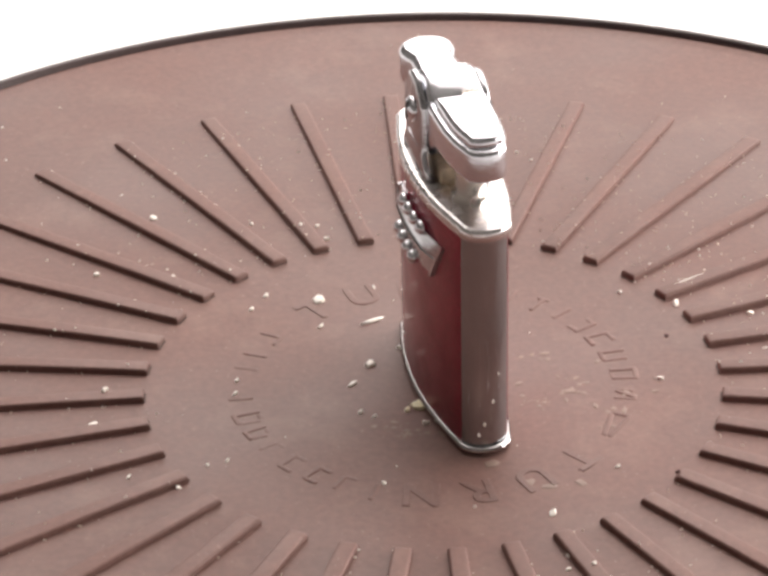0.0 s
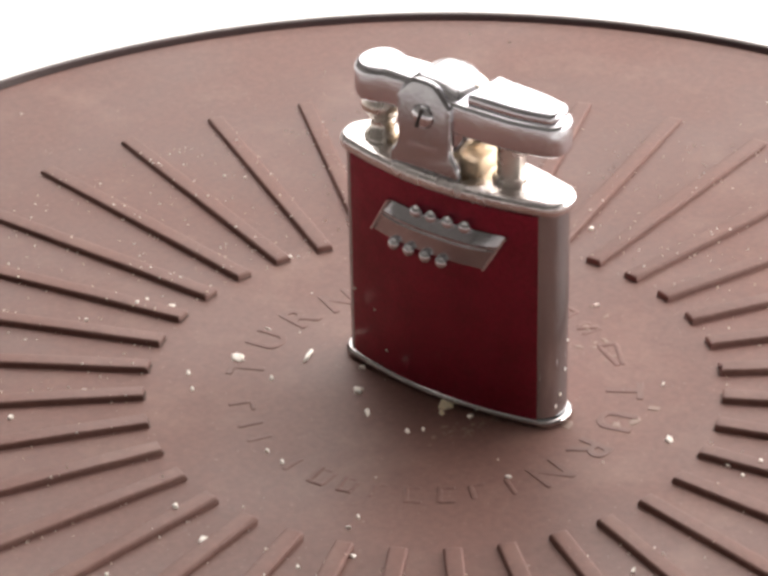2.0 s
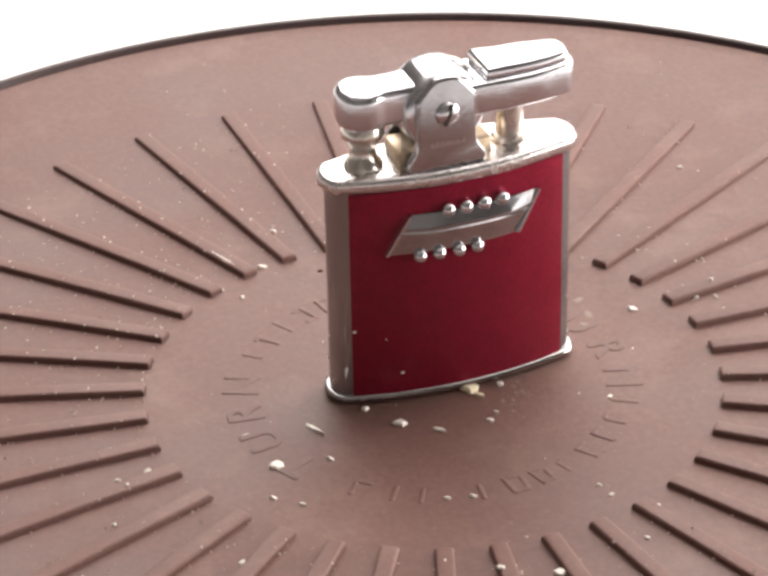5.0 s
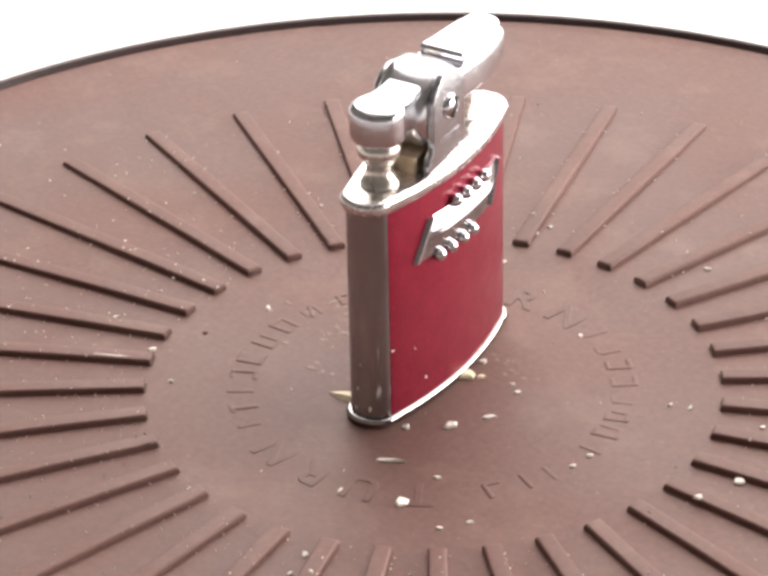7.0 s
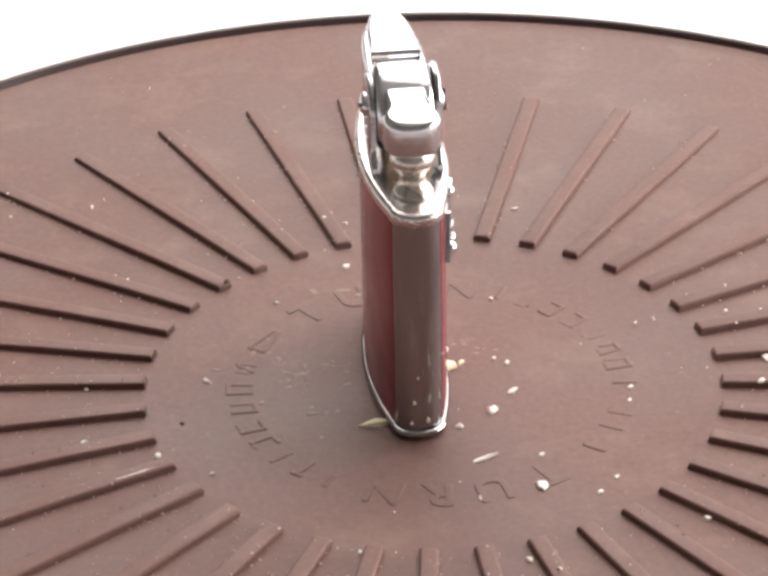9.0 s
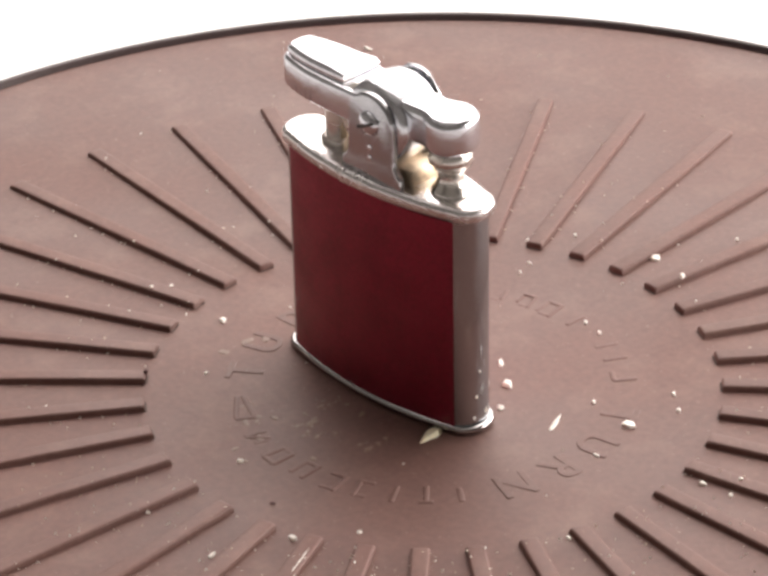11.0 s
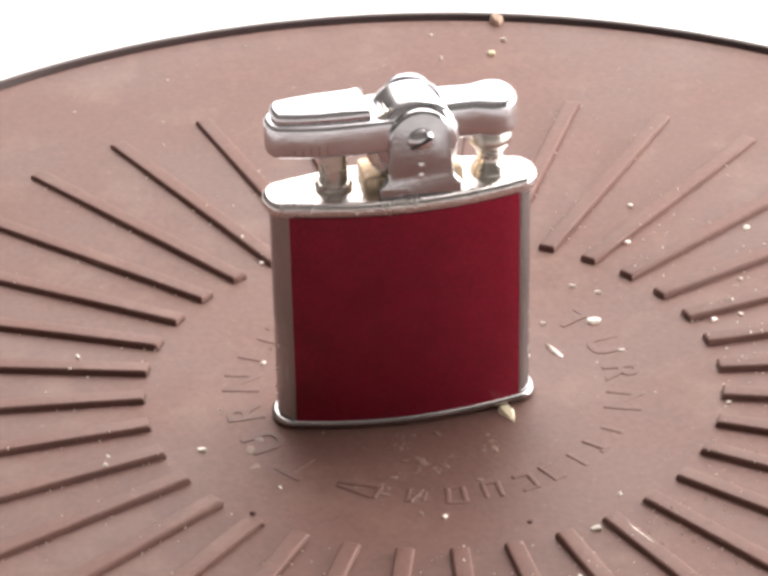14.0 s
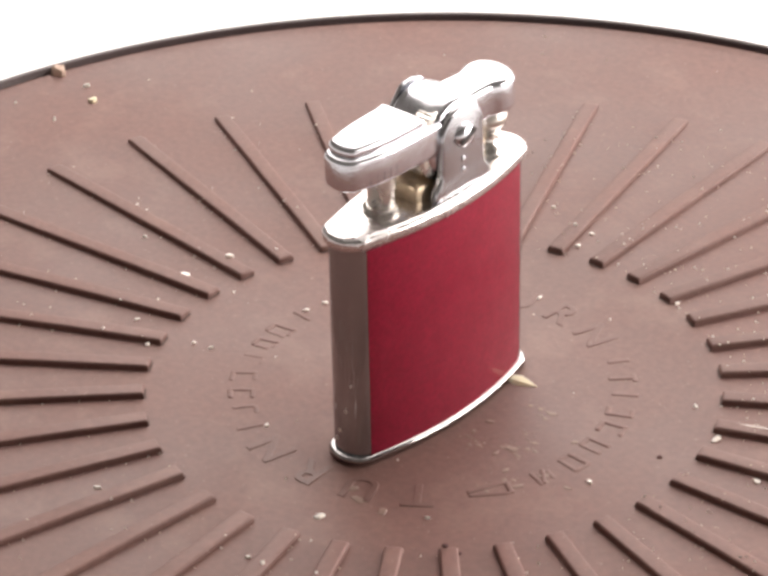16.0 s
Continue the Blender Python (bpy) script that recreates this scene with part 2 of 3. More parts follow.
# raised ring of worn lettering: one word that still reads, and short low bars
def build_lettering():
    rng = random.Random(11)
    made = {}
    for kind in ("upright", "cross", "slant"):
        w, l = {"upright": (0.85, 4.3), "cross": (2.7, 0.85), "slant": (0.8, 4.2)}[kind]
        for wear in range(4):
            bm = bmesh.new()
            keep = (1.0, 0.92, 0.8, 0.6)[wear]
            l1, w1 = (l * keep, w) if kind != "cross" else (l, w * keep)
            rings = []
            for k, z in ((0.0, -0.2), (0.0, 0.03), (0.1, 0.12), (0.24, 0.17)):
                z = z if z < 0 else z * (1.0, 0.9, 0.75, 0.6)[wear]
                a, b = l1 / 2 - k, w1 / 2 - k
                c = 0.16 * (1 - k)
                rings.append([Vector((x, y, z)) * 0.001 for x, y in ((-a + c, -b), (a - c, -b), (a, -b + c), (a, b - c), (a - c, b), (-a + c, b), (-a, b - c), (-a, -b + c))])
            loft(bm, rings)
            me = bpy.data.meshes.new("letter_bar")
            bmesh.ops.recalc_face_normals(bm, faces=bm.faces)
            bm.to_mesh(me)
            bm.free()
            me.materials.append(PLASTIC)
            made[kind, wear] = me
    # the one word that can still be read, twice round the ring, its tops towards the rim
    for body, a in (("T", 128.2), ("U", 111.2), ("R", 95.7), ("N", 79.6), ("T", -44.0), ("U", -60.8), ("R", -77.5), ("N", -94.6)):
        text = bpy.data.curves.new("letter", "FONT")
        text.body, text.align_x = body, "CENTER"
        text.size, text.extrude, text.bevel_depth, text.bevel_resolution = 0.0078, 0.00002, 0.0001, 2
        text.offset = 0.00006
        text.materials.append(PLASTIC)
        ob = new("letter", text)
        ob.parent = turntable
        ob.matrix_basis = pose(0, 0, 0, 0, 0, a - 90) @ pose(0, 0.0293 - 0.0027, 0.0)
    # the rest is too worn to read
    ring = [63.2, 53.5, 44.4, 35.5, 25.6, 15.3, 4.7, -6.6]
    ring += [-108, -117, -126.5, -136, -145.7, -155.5, -164.2, -175, -192, -200, -210]
    for a in ring:
        style = {63.2: 6, 53.5: 2, 44.4: 6, 35.5: 0, 25.6: 4, 15.3: 4, 4.7: 4, -117: 3, -126.5: 0, -136: 0, -145.7: 4, -155.5: 4, -164.2: 4, -210: 3}.get(a, rng.randrange(6) if a > -100 else 6)
        marks = {0: [("upright", -1.1, 0), ("cross", 0, 1.75), ("cross", 0, -1.75)], 1: [("upright", -1.25, 0), ("upright", 1.25, 0), ("slant", 0, 0)],
                 2: [("upright", 0, 0), ("cross", 0, 1.75)], 3: [("upright", -1.1, 0), ("cross", 0.1, -1.75)],
                 4: [("upright", -1.15, 0), ("upright", 1.15, 0), ("cross", 0, 1.75), ("cross", 0, -1.75)],
                 5: [("upright", -1.1, 0), ("cross", 0, 1.75), ("cross", -0.1, 0), ("cross", 0, -1.75)], 6: [("upright", 0, 0)], 7: [("upright", -0.8, 0), ("upright", 0.9, 0)]}[style]
        lean, size, shift = rng.uniform(-3, 3), rng.uniform(0.9, 1.05), rng.uniform(-0.25, 0.25)
        for kind, off, rad in marks:
            if rng.random() < 0.06:
                continue
            ob = new("letter_bar", made[kind, rng.choice((0, 0, 1, 1, 2, 3))])
            ob.parent = turntable
            tilt = rng.choice((-28, 28)) if kind == "slant" else rng.uniform(-4, 4)
            drop = rng.uniform(-0.06, 0.0) * 0.001
            ob.matrix_basis = pose(0, 0, 0, 0, 0, a) @ pose((29.3 + shift) * 0.001, 0, 0, 0, 0, lean) @ pose(
                rad * size * 0.001, off * size * 0.001, drop, 0, 0, tilt) @ Matrix.Diagonal((size, size, 1, 1))
    # a worn arrow after the small letters
    for rad, off, tilt, length in ((-0.9, 0.0, 99, 1.6), (0.9, 0.0, 81, 1.6), (0.0, 3.2, 0, 0.8)):
        ob = new("letter_bar", made["upright", 1])
        ob.parent = turntable
        ob.matrix_basis = pose(0, 0, 0, 0, 0, -24) @ pose((29.3 + rad) * 0.001, off * 0.001, 0, 0, 0, tilt) @ Matrix.Diagonal((length, 1, 1, 1))


build_lettering()


def build_scuff():
    """A pale scraped streak along one edge of a rib, widest at its inner corner."""
    rng = random.Random(3)
    bm = bmesh.new()
    top = (deck(RIB_IN + 4) + RIB_H + 0.012) * 0.001
    rings = []
    for k in range(15):
        r = RIB_IN + 0.45 + 0.62 * k
        w = (0.55 if k < 2 else 0.24 - 0.013 * k) * rng.uniform(0.6, 1.2)
        y = 0.35 if k < 2 else 0.62
        rings.append([Vector((r * 0.001, (y - w) * 0.001, top - 0.00003)), Vector((r * 0.001, (y + w) * 0.001, top - 0.00003)), Vector((r * 0.001, y * 0.001, top))])
    loft(bm, rings)
    ob = part("scuff", bm, CRUMB, turntable, "pale scraped streak along a rib")
    ob.rotation_euler = (0, 0, radians(RIB_PHASE + 30))


build_scuff()


# ---- the lighter ----
def bracket_outline(rounded):
    """Half of a side plate's outline from its foot up: (half width, height) in mm."""
    foot = [(6.2, 0), (6.2, 1.5), (5.9, 2.2), (5.25, 3.0), (4.8, 3.9), (4.65, 5.0)]
    if rounded:
        neck = [(6.1, 0), (6.1, 1.5), (5.9, 2.0), (5.3, 2.6), (4.85, 3.3), (4.7, 4.2), (4.55, 9.2)]
        return neck + [(4.55 * math.cos(s), 9.3 + 4.5 * math.sin(s)) for s in [math.pi / 2 * k / 9 for k in range(1, 9)]] + [(0.3, 13.8)]
    return foot + [(4.7, 10.9), (4.6, 11.5), (4.2, 12.1), (2.6, 13.9), (2.0, 14.5), (1.3, 14.75), (0.4, 14.85)]


def build_lighter():
    top = new("lighter")
    tagged(top, "chrome pocket lighter with dark red lacquered panels, standing upright", "lighter")
    H = 37.6
    # shell
    bm = bmesh.new()
    o = section(19.3, 5.75, 3.55)
    loft(bm, [ring_at(o, z) for z in (0.8, 12, 24, H - 0.6)])
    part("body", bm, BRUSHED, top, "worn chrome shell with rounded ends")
    # foot rim
    bm = bmesh.new()
    extruded(bm, section(20.15, 6.4, 4.15), 0.25, 1.45, 0.58, steps=5)
    loft(bm, [ring_at(section(19.2, 5.5, 3.3), z) for z in (0.0, 0.5)])
    part("base_rim", bm, FOOT, top, "bright rolled chrome rim at the foot")
    # red panels, front and back
    for sgn, name in ((-1, "front_panel"), (1, "back_panel")):
        bm = bmesh.new()
        n = 28
        xe = 19.3 - 3.55 * 0.8
        rows = []
        for z in (1.45, 1.6, 18, H - 1.8, H - 1.6):
            rows.append(z)
        outer, inner = [], []
        for i in range(n + 1):
            x = -17.0 + 34.0 * i / n
            y = 5.75 - (5.75 - 3.55) * min(1, abs(x) / xe) ** 2
            if abs(x) > xe:
                y = 3.55 * math.sqrt(max(0.0, 1 - ((abs(x) - xe) / (0.8 * 3.55)) ** 2))
            lift = 0.22 if 0 < i < n else 0.05
            outer.append((x, sgn * (y + lift)))
            inner.append((x, sgn * (y - 0.4)))
        loop = outer + inner[::-1]
        loft(bm, [ring_at(loop, z) for z in rows])
        part(name, bm, RED, top, "dark red lacquered panel", 50)
    # cap plate
    bm = bmesh.new()
    extruded(bm, section(20.3, 6.6, 4.0), H - 1.5, H + 0.9, 0.9, steps=6)
    part("top_cap", bm, CAP, top, "polished chrome top plate with a rounded edge")
    Z = H + 0.9
    bx = -2.1
    # side brackets with their screws
    for sgn in (-1, 1):
        half = bracket_outline(sgn > 0)
        loop = [(bx + x, z) for x, z in half] + [(bx - x, z) for x, z in half[::-1]]
        bm = bmesh.new()
        y0, y1 = 4.4, 5.3
        ins = []
        for k, y in ((1.0, y0), (1.0, y1 - 0.5), (0.985, y1 - 0.25), (0.96, y1 - 0.07), (0.925, y1)):
            ins.append([Vector((bx + (x - bx) * k, sgn * y, Z - 0.2 + z * (1 - 0.5 * (1 - k)))) * 0.001 for x, z in loop])
        loft(bm, ins)
        br = part("bracket", bm, SATIN, top, "upright chrome side plate with a flared foot")
        bm = bmesh.new()
        m = pose(bx * 0.001, sgn * y1 * 0.001, (Z + 8.9) * 0.001, 90 * (1 if sgn < 0 else -1), 0, 0)
        turned(bm, [(0.0001, -0.0003), (0.0019, -0.0003), (0.0019, 0.0002), (0.0016, 0.0006), (0.0008, 0.0009), (0.0001, 0.001)], m, 24)
        part("screw", bm, CHROME, br, "small slotted screw head")
        bm = bmesh.new()
        box(bm, -0.0016, 0.0016, -0.00022, 0.00022, 0.0006, 0.00108, 0, m @ pose(0, 0, 0, 0, 0, 25 if sgn > 0 else 70))
        part("screw_slot", bm, DARK, br)
        if sgn < 0:
            # worn stamped line, not legible
            for k in range(7):
                bm = bmesh.new()
                xx = bx - 2.6 + 0.8 * k
                box(bm, xx * 0.001, (xx + 0.45) * 0.001, -(y1 + 0.09) * 0.001, -(y1 - 0.1) * 0.001, (Z + 3.6) * 0.001, (Z + 4.4) * 0.001)
                part("stamped_bar", bm, CHROME, br)
        else:
            for zz in (4.9, 3.2):
                bm = bmesh.new()
                turned(bm, [(0.0001, -0.0002), (0.00055, -0.0002), (0.0005, 0.00015), (0.0001, 0.00022)],
                       pose(bx * 0.001, y1 * 0.001, (Z + zz) * 0.001, -90, 0, 0), 12)
                part("rivet", bm, CHROME, br)
    # hub drum across the two brackets
    bm = bmesh.new()
    m = pose(-0.0018, 0, (Z + 8.2) * 0.001, 90, 0, 0) @ Matrix.Diagonal((1.09, 1.09, 1, 1))
    turned(bm, [(0.0001, -0.0043), (0.0046, -0.0043), (0.0053, -0.0041), (0.0058, -0.0034), (0.0060, -0.0022), (0.0060, 0.0022), (0.0058, 0.0034),
                (0.0053, 0.0041), (0.0046, 0.0043), (0.0001, 0.0043)], m, 48)
    part("hub", bm, CHROME, top, "polished round hub of the lever arm")
    # striker wheel, with a knurled edge
    bm = bmesh.new()
    rings = []
    for y, k in ((0.7, 0.9), (0.9, 1.0), (3.5, 1.0), (3.8, 0.9)):
        rings.append([Vector((0.0 + (5.7 + (0.05 if i % 2 else -0.05)) * k * math.cos(math.pi * i / 48), y, Z + 8.0 + (5.7 + (0.05 if i % 2 else -0.05)) * k * math.sin(math.pi * i / 48))) * 0.001
                      for i in range(96)])
    loft(bm, rings)
    part("striker_wheel", bm, NICKEL, top, "finely knurled striker wheel beside the hub", 20)
    # thumb piece
    bm = bmesh.new()
    o = [(-3.6, 3.3), (-10.6, 3.2), (-11.6, 3.6), (-13.0, 4.1), (-14.2, 4.08)]
    arc = [(-14.2 + 3.05 * math.cos(s), 0 + 4.0 * math.sin(s)) for s in [math.pi / 2 + math.pi * i / 14 for i in range(1, 14)]]
    low = [(x, -y) for x, y in o[::-1]]
    extruded(bm, (o + arc + low), Z + 7.0, Z + 13.1, 1.35, steps=6)
    part("thumb_piece", bm, CHROME, top, "rounded polished thumb piece of the lever")
    # lid arm
    bm = bmesh.new()
    def lid(k, x0):
        w = 4.5 * k
        side = [(x0, -w), (8.0, -w * 1.0), (12.0, -w * 0.95), (15.0, -w * 0.84), (17.5, -w * 0.68)]
        tipx = 19.6 - (1 - k) * 5
        tip = [(17.5 + (tipx - 17.5) * math.sin(s), -w * 0.68 * math.cos(s)) for s in [math.pi * i / 12 for i in range(1, 12)]]
        return side + tip + [(x, -y) for x, y in side[::-1]]
    extruded(bm, lid(1.0, 1.5), Z + 6.9, Z + 12.1, 0.8, steps=5)
    box(bm, -0.0010, 0.0036, -0.0042, 0.0042, (Z + 7.2) * 0.001, (Z + 12.3) * 0.001, 0.0012)
    ld = part("lid", bm, CHROME, top, "long tapered chrome snuffer lid")
    bm = bmesh.new()
    extruded(bm, lid(0.82, 4.7), Z + 11.6, Z + 13.85, 0.9, steps=5)
    part("raised_plate", bm, CHROME, ld, "smooth raised plate on the lid")
    # spool post under the thumb piece
    bm = bmesh.new()
    post = ((0.1, 0), (2.9, 0), (2.95, 0.3), (2.75, 0.8), (2.35, 1.3), (2.05, 1.9), (1.9, 2.6), (1.95, 3.2), (2.2, 3.7), (2.35, 3.9), (2.3, 4.1), (2.55, 4.4), (3.05, 4.9), (3.25, 5.5),
            (3.2, 6.3), (2.8, 7.2), (0.1, 7.2))
    turned(bm, [(r * 0.001, (Z + z) * 0.001) for r, z in post], pose(-0.0133, 0, 0), 28)
    part("plunger_post", bm, NICKEL, top, "waisted metal plunger post with a brassy tinge")
    # wick tube
    bm = bmesh.new()
    turned(bm, [(0.0001, Z * 0.001), (0.0027, Z * 0.001), (0.0028, (Z + 0.5) * 0.001), (0.0025, (Z + 0.9) * 0.001), (0.0021, (Z + 1.0) * 0.001), (0.0021, (Z + 7.2) * 0.001), (0.0001, (Z + 7.2) * 0.001)],
           pose(0.0098, 0, 0), 28)
    part("wick_tube", bm, NICKEL, top, "short metal wick tube with a collar")
    # brass works between the plates
    bm = bmesh.new()
    box(bm, -0.0088, 0.0058, -0.0033, 0.0033, (Z - 0.2) * 0.001, (Z + 2.6) * 0.001, 0.0005)
    box(bm, -0.0052, 0.0010, -0.0030, 0.0030, (Z + 3.0) * 0.001, (Z + 8.0) * 0.001, 0.0004)
    part("flint_block", bm, BRASS, top, "tarnished brass block between the side plates")
    # emblem: slanted bowed strip with two rows of beads
    bm = bmesh.new()
    def face_y(x):
        return -(5.75 - 2.2 * (x / 16.46) ** 2) - 0.22
    z0, z1, nx = 25.6, 31.9, 16
    heights = ((0, 0.5), (0.2, 0.78), (0.4, 1.04), (0.55, 1.25), (0.585, 0.95), (0.64, 0.95), (0.69, 1.2), (0.85, 0.8), (1.0, 0.35))
    rings = []
    for i in range(nx + 1):
        out, inn = [], []
        for v, lift in heights:
            x = (-12.0 + 3.6 * v) + 20.9 * i / nx
            z = z0 + (z1 - z0) * v
            edge = 0.45 + 0.55 * min(1.0, min(i, nx - i) / 3)
            out.append(Vector((x, face_y(x) - lift * edge, z)) * 0.001)
            inn.append(Vector((x, face_y(x) + 0.15, z)) * 0.001)
        rings.append(out + inn[::-1])
    loft(bm, rings)
    em = part("emblem", bm, SATIN, top, "slanted bowed chrome strip between two rows of beads", 9)
    for xa, xb in ((-12.2, -11.5), (8.6, 9.3)):
        bm = bmesh.new()
        rings = []
        for v in (0.0, 0.5, 1.0):
            z = z0 + (z1 - z0) * v
            dx = 3.6 * v
            rings.append([Vector((x, y, z)) * 0.001 for x, y in ((xa + dx, face_y(xa + dx) + 0.1), (xb + dx, face_y(xb + dx) + 0.1),
                                                                  (xb + dx - 0.15, face_y(xb + dx) - 0.75), (xa + dx + 0.15, face_y(xa + dx) - 0.75))])
        loft(bm, rings)
        part("end_bar", bm, CHROME, em)
    for xs, z in (((-2.5, 0.3, 3.2, 6.1), 32.2), ((-6.9, -4.0, -0.9, 2.0), 25.1)):
        for x in xs:
            bm = bmesh.new()
            bmesh.ops.create_uvsphere(bm, u_segments=16, v_segments=10, radius=0.00108)
            bmesh.ops.translate(bm, verts=bm.verts, vec=Vector((x, face_y(x) - 0.6, z)) * 0.001)
            part("bead", bm, CHROME, em)
    # pale specks that cling to the front panel
    for x, z, d in ((-9.6, 4.8, 0.28), (-16.6, 12.7, 0.3), (-12.0, 11.0, 0.2)):
        bm = bmesh.new()
        bmesh.ops.create_icosphere(bm, subdivisions=1, radius=d * 0.0009, matrix=Matrix.Diagonal((1.3, 0.5, 0.8, 1)))
        bmesh.ops.translate(bm, verts=bm.verts, vec=Vector((x, face_y(x) + 0.02, z)) * 0.001)
        part("speck", bm, CRUMB, top, "pale speck of dust")
    for sgn, rows in ((-1, ((0.9, 6.2, 0.24), (-1.1, 3.0, 0.3), (1.3, 2.6, 0.22), (0.3, 10.5, 0.16))), (1, ((0.7, 9.0, 0.2), (-0.6, 5.2, 0.24), (1.6, 13.5, 0.16), (-1.4, 3.4, 0.22)))):
        for y, z, d in rows:
            bm = bmesh.new()
            bmesh.ops.create_icosphere(bm, subdivisions=1, radius=d * 0.0013, matrix=Matrix.Diagonal((0.5, 0.8, 1.3, 1)))
            x = sgn * (16.46 + 2.84 * math.sqrt(1 - (y / 3.55) ** 2))
            bmesh.ops.translate(bm, verts=bm.verts, vec=Vector((x, y, z)) * 0.001)
            part("speck", bm, CRUMB, top, "pale speck of dust")
    # fine engraved ticks on the lid's side
    for k in range(5):
        bm = bmesh.new()
        xx = 11.2 + 1.15 * k
        yy = 4.5 * float(np.interp(xx, (8, 12, 15, 17.5), (1, 0.95, 0.84, 0.68)))
        box(bm, (xx - 0.04) * 0.001, (xx + 0.04) * 0.001, (yy - 0.15) * 0.001, (yy + 0.02) * 0.001, (Z + 7.5) * 0.001, (Z + 9.4 - 0.2 * k) * 0.001)
        part("engraved_tick", bm, DARK, ld)
    return top


lighter = build_lighter()
DRIFT = (4.50, 0.74, -3.74), (-4.41, -3.97, 9.58), (-79.01, -4.99, 1.06)


def lighter_pose(t):
    """The lighter creeps a few millimetres over the turning platter."""
    s = t / 16 - 0.5
    slip = 0.099 * t - 0.00373 * t * t
    x, y, a = [c0 + c1 * s + c2 * s * s for c0, c1, c2 in DRIFT]
    return pose(0, 0, 0, 0, 0, turn_at(t)) @ pose(0, 0, 0, 0, 0, slip) @ pose(x * 0.001, y * 0.001, 0.0, 0, 0, a)


# crumbs: x and y on the platter, length, width (mm) and direction
CRUMBS_A = (
    (-17.4, 25.9, 2.4, 2.11, 60), (-9.0, 19.3, 4.02, 0.72, 32), (-9.4, 6.6, 2.4, 1.65, 60), (-12.2, 0.8, 2.4, 0.75, 60), (-4.7, 11.2, 1.33, 1.05, 60), (-1.4, -10.2, 1.33, 1.05, 60),
    (-51, -9.9, 1.73, 1.65, 60), (-49.9, -1.5, 1.33, 1.05, 60), (-41.4, 33.5, 1.2, 1.07, 150), (-45.6, 53.6, 1.35, 1.07, 150), (16.4, -34.6, 1.6, 1.05, 60),
    (-16.5, 44.8, 1.2, 0.98, 133), (34.8, 0.6, 1.07, 0.9, 133), (39.2, 21.9, 1.6, 1.2, 94), (50.7, 18.7, 1.35, 0.93, 4), (-56.3, -102.3, 1.65, 0.8, 117), (-10.4, -54.9, 1.33, 0.68, 27))
CRUMBS_B = (
    (-53.8, 35, 1.35, 1.2, 79),)
CRUMBS_C = (
    (-17.2, 17.9, 1.2, 0.68, 60), (-26.1, 27.4, 1.07, 0.6, 60), (-28.3, 23.4, 1.07, 0.6, 60), (-11, -7.1, 1.2, 0.75, 60), (-8.9, -8.2, 0.93, 0.53, 60), (-30, 2.6, 0.93, 0.53, 60),
    (-30.1, -1.1, 1.07, 0.6, 60), (-30.7, -19.5, 0.93, 0.6, 60), (-37.6, -26.6, 0.9, 0.8, 150), (0.2, 121.2, 0.8, 0.45, 60), (-28.9, 50.6, 0.8, 0.6, 60), (-18, 49.3, 0.8, 0.6, 60),
    (18.7, 71.2, 0.8, 0.45, 60), (16.5, 74.2, 0.8, 0.53, 60), (-65.9, -7.1, 0.8, 0.6, 60), (-44.9, -23.5, 0.93, 0.53, 60), (-7.7, -26, 1.07, 0.6, 133), (32.4, -90.6, 0.67, 0.45, 133))
CRUMBS_D = (
    (21.3, -48.6, 0.67, 0.6, 133), (70.7, -17.6, 0.8, 0.53, 133), (51.4, -28.7, 0.8, 0.53, 133), (52.7, 4.4, 0.8, 0.6, 133), (7.3, 44.4, 1.2, 0.6, 94), (-8.8, 29.7, 1.33, 0.45, 94),
    (-33.5, -20.7, 0.8, 0.53, 94), (61.1, -52.6, 1.07, 0.6, 94), (17.7, -48.5, 0.93, 0.6, 27), (26.5, -23.1, 0.8, 0.53, 27), (-20.8, 48.1, 0.8, 0.6, 169), (30.6, 26, 0.8, 0.6, 169),
    (17.9, -45.3, 1.07, 0.83, 141))
CRUMB_ROWS = CRUMBS_A + CRUMBS_B + CRUMBS_C + CRUMBS_D


def lump(bm, length, width, height, rng, z0=0.0):
    """An uneven broken flake with sharp corners, lying on z0."""
    n = rng.choice((5, 6, 6, 7))
    base = [(2 * math.pi * i / n + rng.uniform(-0.35, 0.35), rng.uniform(0.65, 1.12)) for i in range(n)]
    slope = rng.uniform(-0.35, 0.35)
    rings = []
    for k, z in ((0.95, 0.0), (1.0, 0.3), (0.88, 0.8), (0.6, 1.0)):
        rings.append([Vector((length / 2 * q * k * math.cos(a) + rng.uniform(-0.06, 0.06) * length * z, width / 2 * q * k * math.sin(a),
                              z0 + height * z * (rng.uniform(0.75, 1.0) + slope * math.cos(a)))) * 0.001 for a, q in base])
    loft(bm, rings)


carried_crumbs = []


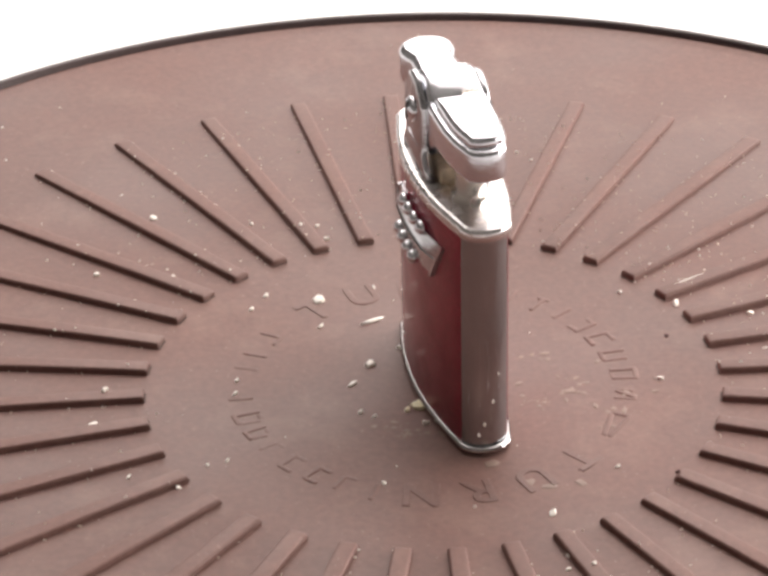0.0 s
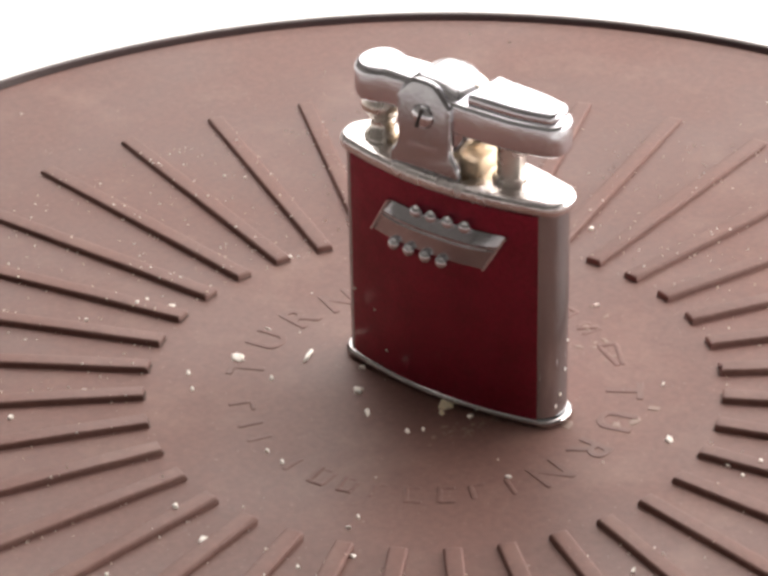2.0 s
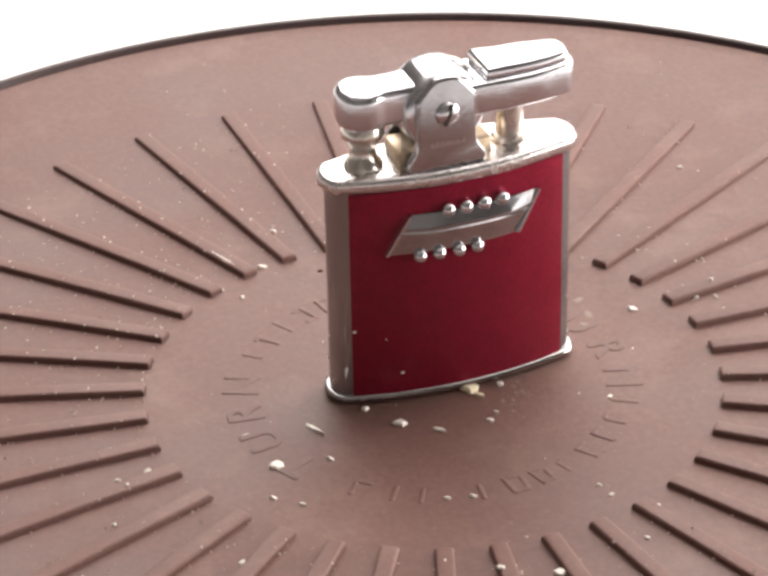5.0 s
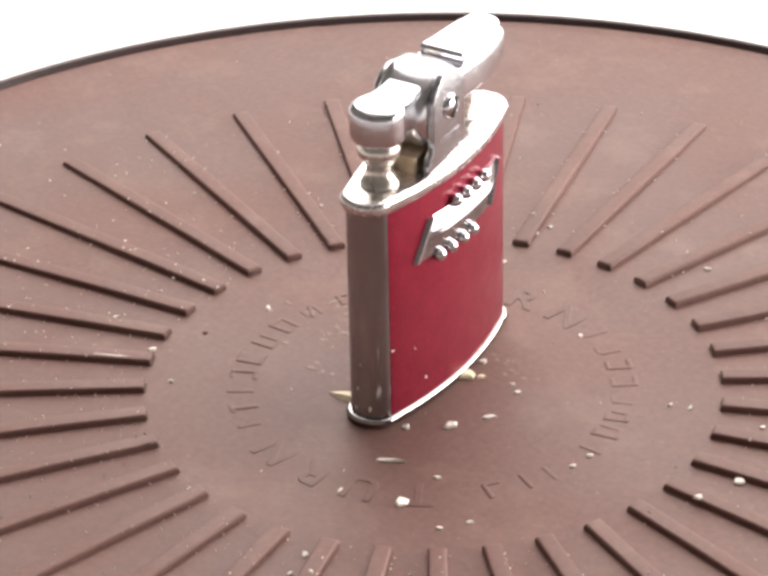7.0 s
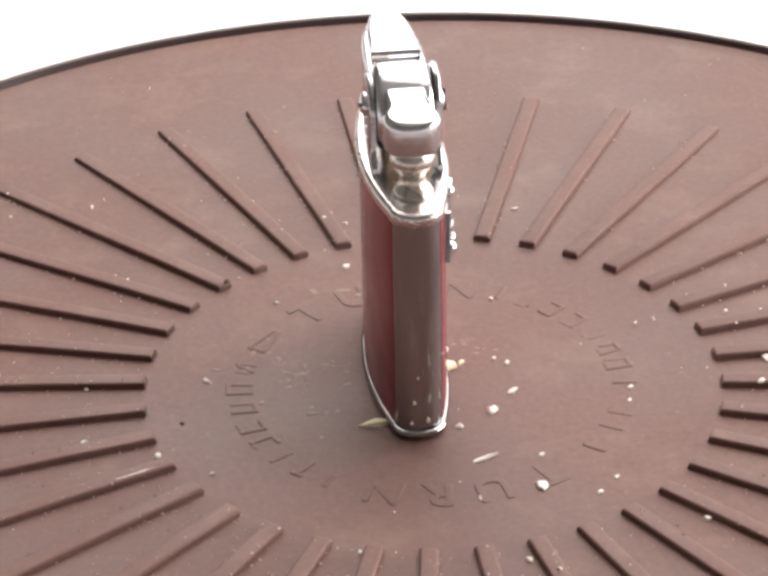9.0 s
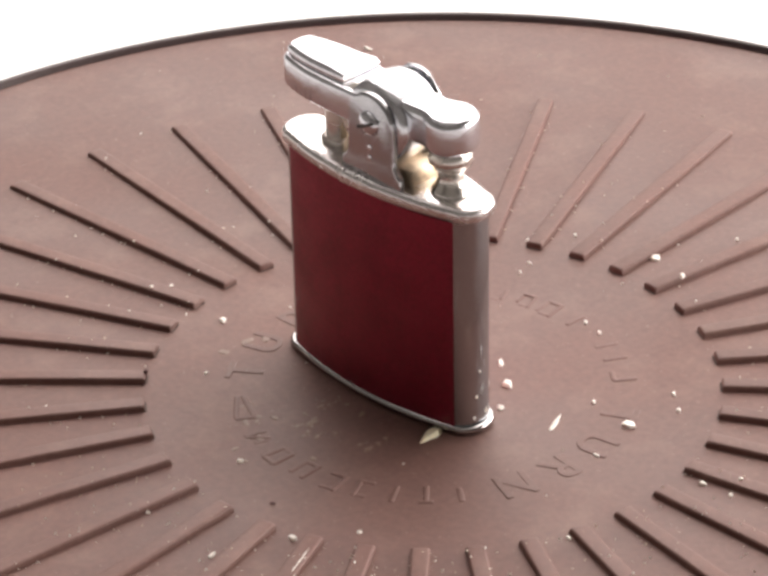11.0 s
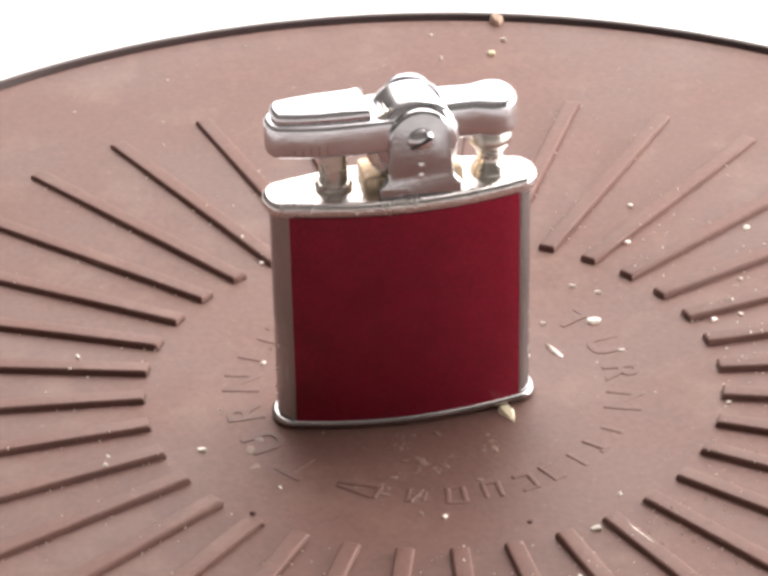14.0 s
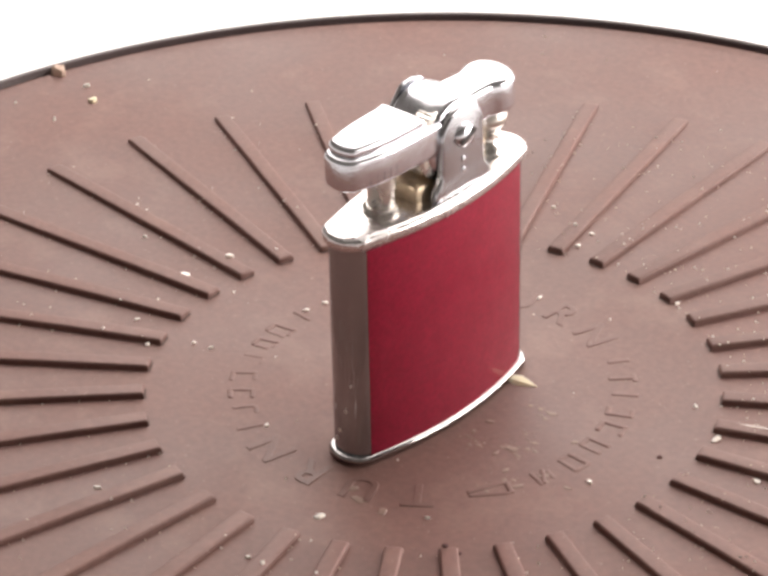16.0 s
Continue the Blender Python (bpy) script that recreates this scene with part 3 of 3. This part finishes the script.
def crumb(x, y, length, width, turn, mat, label, height=None, name="crumb"):
    rng = random.Random(int(x * 37 + y * 91))
    bm = bmesh.new()
    lump(bm, length, width, height or min(0.6, 0.25 + 0.18 * width), rng)
    ob = mesh_object(name, bm, mat, 18)
    tagged(ob, label, "crumb", group="crumbs on the turntable")
    on_rib = RIB_IN < math.hypot(x, y) < RIB_OUT and abs(((math.degrees(math.atan2(y, x)) - RIB_PHASE + 5) % 10) - 5) * math.hypot(x, y) < 70
    z = deck(math.hypot(x, y)) - 0.02 + (RIB_H if on_rib else 0)
    carried_crumbs.append((ob, pose(x * 0.001, y * 0.001, z * 0.001, 0, 0, turn)))


for row in CRUMB_ROWS:
    crumb(row[0], row[1], row[2] * 1.15, row[3] * 1.15, row[4], CRUMB, "small pale dry crumb on the brown turntable")
for x, y, length, width, turn in ((8.0, -21.5, 3.2, 2.0, 20), (13.5, -26.5, 2.6, 1.6, 70), (16.5, -27.5, 3.0, 1.8, 10), (21.0, -27.0, 2.4, 1.8, 120), (20.8, -2.2, 2.4, 1.6, 30), (20.1, -4.6, 1.6, 0.7, 100),
                                    (29.2, -3.1, 2.2, 1.5, 60), (33.7, -2.8, 1.8, 0.9, 20), (28.6, -7.9, 2.4, 1.0, 80), (34.3, 0.8, 1.7, 1.3, 0), (13.2, 0.2, 1.8, 0.9, 40),
                                    (17.5, 8.6, 2.2, 1.3, 15), (24.4, -6.4, 2.0, 0.9, 110), (25.6, 6.0, 1.6, 1.0, 50)):
    crumb(x, y, length, width, turn, SMEAR, "thin dried brownish smear on the turntable", 0.12, "smear")
crumb(-1.9, -5.4, 3.5, 2.8, 40, YELLOW, "yellowish lumpy crumb beside the lighter's foot", 0.8)
crumb(-4.0, -6.6, 1.7, 1.0, 80, YELLOW, "yellowish lumpy crumb beside the lighter's foot", 0.5)


def splinter(x, y, turn):
    bm = bmesh.new()
    rings = []
    for px, w, h in ((-2.3, 0.5, 0.3), (-1.4, 1.1, 0.6), (-0.3, 1.25, 0.75), (1.1, 0.7, 0.5), (2.6, 0.04, 0.1)):
        rings.append([Vector(v) * 0.001 for v in ((px, -w, 0), (px, w * 0.9, 0), (px + 0.1, w * 0.5, h), (px, -w * 0.6, h * 0.8))])
    loft(bm, rings)
    ob = mesh_object("crumb", bm, YELLOW, 18)
    tagged(ob, "pointed pale splinter beside the lighter's foot", "crumb", group="crumbs on the turntable")
    carried_crumbs.append((ob, pose(x * 0.001, y * 0.001, -0.00001, 0, 0, turn)))


splinter(8.05, 11.05, 18)
crumb(-126.4, 16.2, 3.4, 2.6, 168, TAN, "tan clump of crumb against the turntable's rim", 1.7)
crumb(-113.2, 14.6, 2.2, 1.5, 78, YELLOW, "pale crumb near the turntable's rim", 0.8)
crumb(-111.6, 5.2, 1.0, 0.7, 117, CRUMB, "small pale dry crumb on the brown turntable", 0.6)
crumb(-119.0, 17.2, 1.7, 1.1, 60, CRUMB, "pale crumb near the turntable's rim", 0.6)
crumb(-122.0, 3.8, 0.7, 0.6, 27, CRUMB, "small pale dry crumb on the brown turntable", 0.3)

for x, y, length, width, turn, height in ((34.9, -26.8, 1.1, 0.7, 40, 0.5), (36.4, -25.4, 0.7, 0.5, 100, 0.3), (36.8, 12.6, 1.3, 0.8, 75, 0.3)):
    crumb(x, y, length, width, turn, FLUFF, "dark reddish bit of fluff on the turntable", height, "fluff")


def build_residue(x, y, spread, count):
    """A patch of thin dried flakes and grains."""
    rng = random.Random(int(x * 13 + y * 7))
    bm = bmesh.new()
    for _ in range(2 * count):
        px, py = rng.gauss(0, spread), rng.gauss(0, spread * 0.7)
        size = rng.choice((0.12, 0.16, 0.2, 0.28, 0.4, 0.7))
        n, a0 = 5, rng.uniform(0, 6)
        rings = []
        for k, z in ((1.0, 0.0), (0.8, 0.03), (0.3, 0.05)):
            rings.append([Vector((px + size * k * q * math.cos(a0 + i * 1.257), py + size * k * q * 0.7 * math.sin(a0 + i * 1.257), z)) * 0.001
                          for i, q in enumerate((1, 0.7, 0.9, 0.6, 0.85))])
        loft(bm, rings)
    ob = mesh_object("dried_patch", bm, SMEAR, 18)
    tagged(ob, "patch of pale dried residue flakes on the turntable", "residue", kind="stuff")
    carried_crumbs.append((ob, pose(x * 0.001, y * 0.001, (deck(math.hypot(x, y)) - 0.01) * 0.001)))


for row in ((15.7, -4.8, 1.6, 16), (21.7, -2.0, 1.1, 14), (27.8, -8.6, 1.4, 12), (29.7, -3.7, 1.0, 10), (19.9, 1.3, 1.8, 12), (16.4, 7.9, 1.5, 10), (26.0, -11.4, 0.9, 8), (-1.6, -12.9, 2.2, 16), (-6.5, -11.0, 2.0, 12)):
    build_residue(*row)


def build_dust():
    """Fine specks scattered over the platter, thicker on one side of the ribs."""
    rng = random.Random(5)
    bm = bmesh.new()
    for i in range(1250):
        r = math.sqrt(rng.uniform(6 ** 2, 124 ** 2))
        a = rng.uniform(0, 2 * math.pi)
        if rng.random() < 0.45:
            r = rng.uniform(44, 92)
            a = rng.gauss(1.0, 0.8)
        elif rng.random() < 0.75:
            # caught along the foot of a rib
            r = rng.uniform(44, 97)
            a = radians(RIB_PHASE + 10 * rng.randrange(36)) + rng.choice((-1, 1, 1)) * rng.uniform(1.3, 2.0) / r
        size = rng.choice((0.14, 0.18, 0.22, 0.28, 0.35, 0.45))
        x, y = r * math.cos(a), r * math.sin(a)
        near = abs(((math.degrees(a) - RIB_PHASE + 5) % 10) - 5) * r < 80 and RIB_IN - 0.3 < r < RIB_OUT + 0.3
        z = deck(r) + (RIB_H if near else 0.0) - 0.02
        vs = [bm.verts.new(Vector((x + size * rng.uniform(0.4, 0.8) * math.cos(k * 2.09 + a), y + size * rng.uniform(0.4, 0.8) * math.sin(k * 2.09 + a), z)) * 0.001) for k in range(3)]
        tip = bm.verts.new(Vector((x, y, z + size * 0.7)) * 0.001)
        bm.faces.new(vs)
        for k in range(3):
            bm.faces.new((vs[k], vs[(k + 1) % 3], tip))
    ob = mesh_object("dust", bm, CRUMB, 0)
    return tagged(ob, "fine pale specks of dust scattered over the turntable", "dust", kind="stuff")


dust = build_dust()


def motions():
    walk(turntable, [(t, pose(0, 0, 0, 0, 0, turn_at(t))) for t in TIMES])
    walk(lighter, [(t, lighter_pose(t)) for t in TIMES])
    walk(dust, [(t, pose(0, 0, 0, 0, 0, turn_at(t))) for t in TIMES])
    for ob, rest in carried_crumbs:
        walk(ob, [(t, pose(0, 0, 0, 0, 0, turn_at(t)) @ rest) for t in TIMES])


motions()
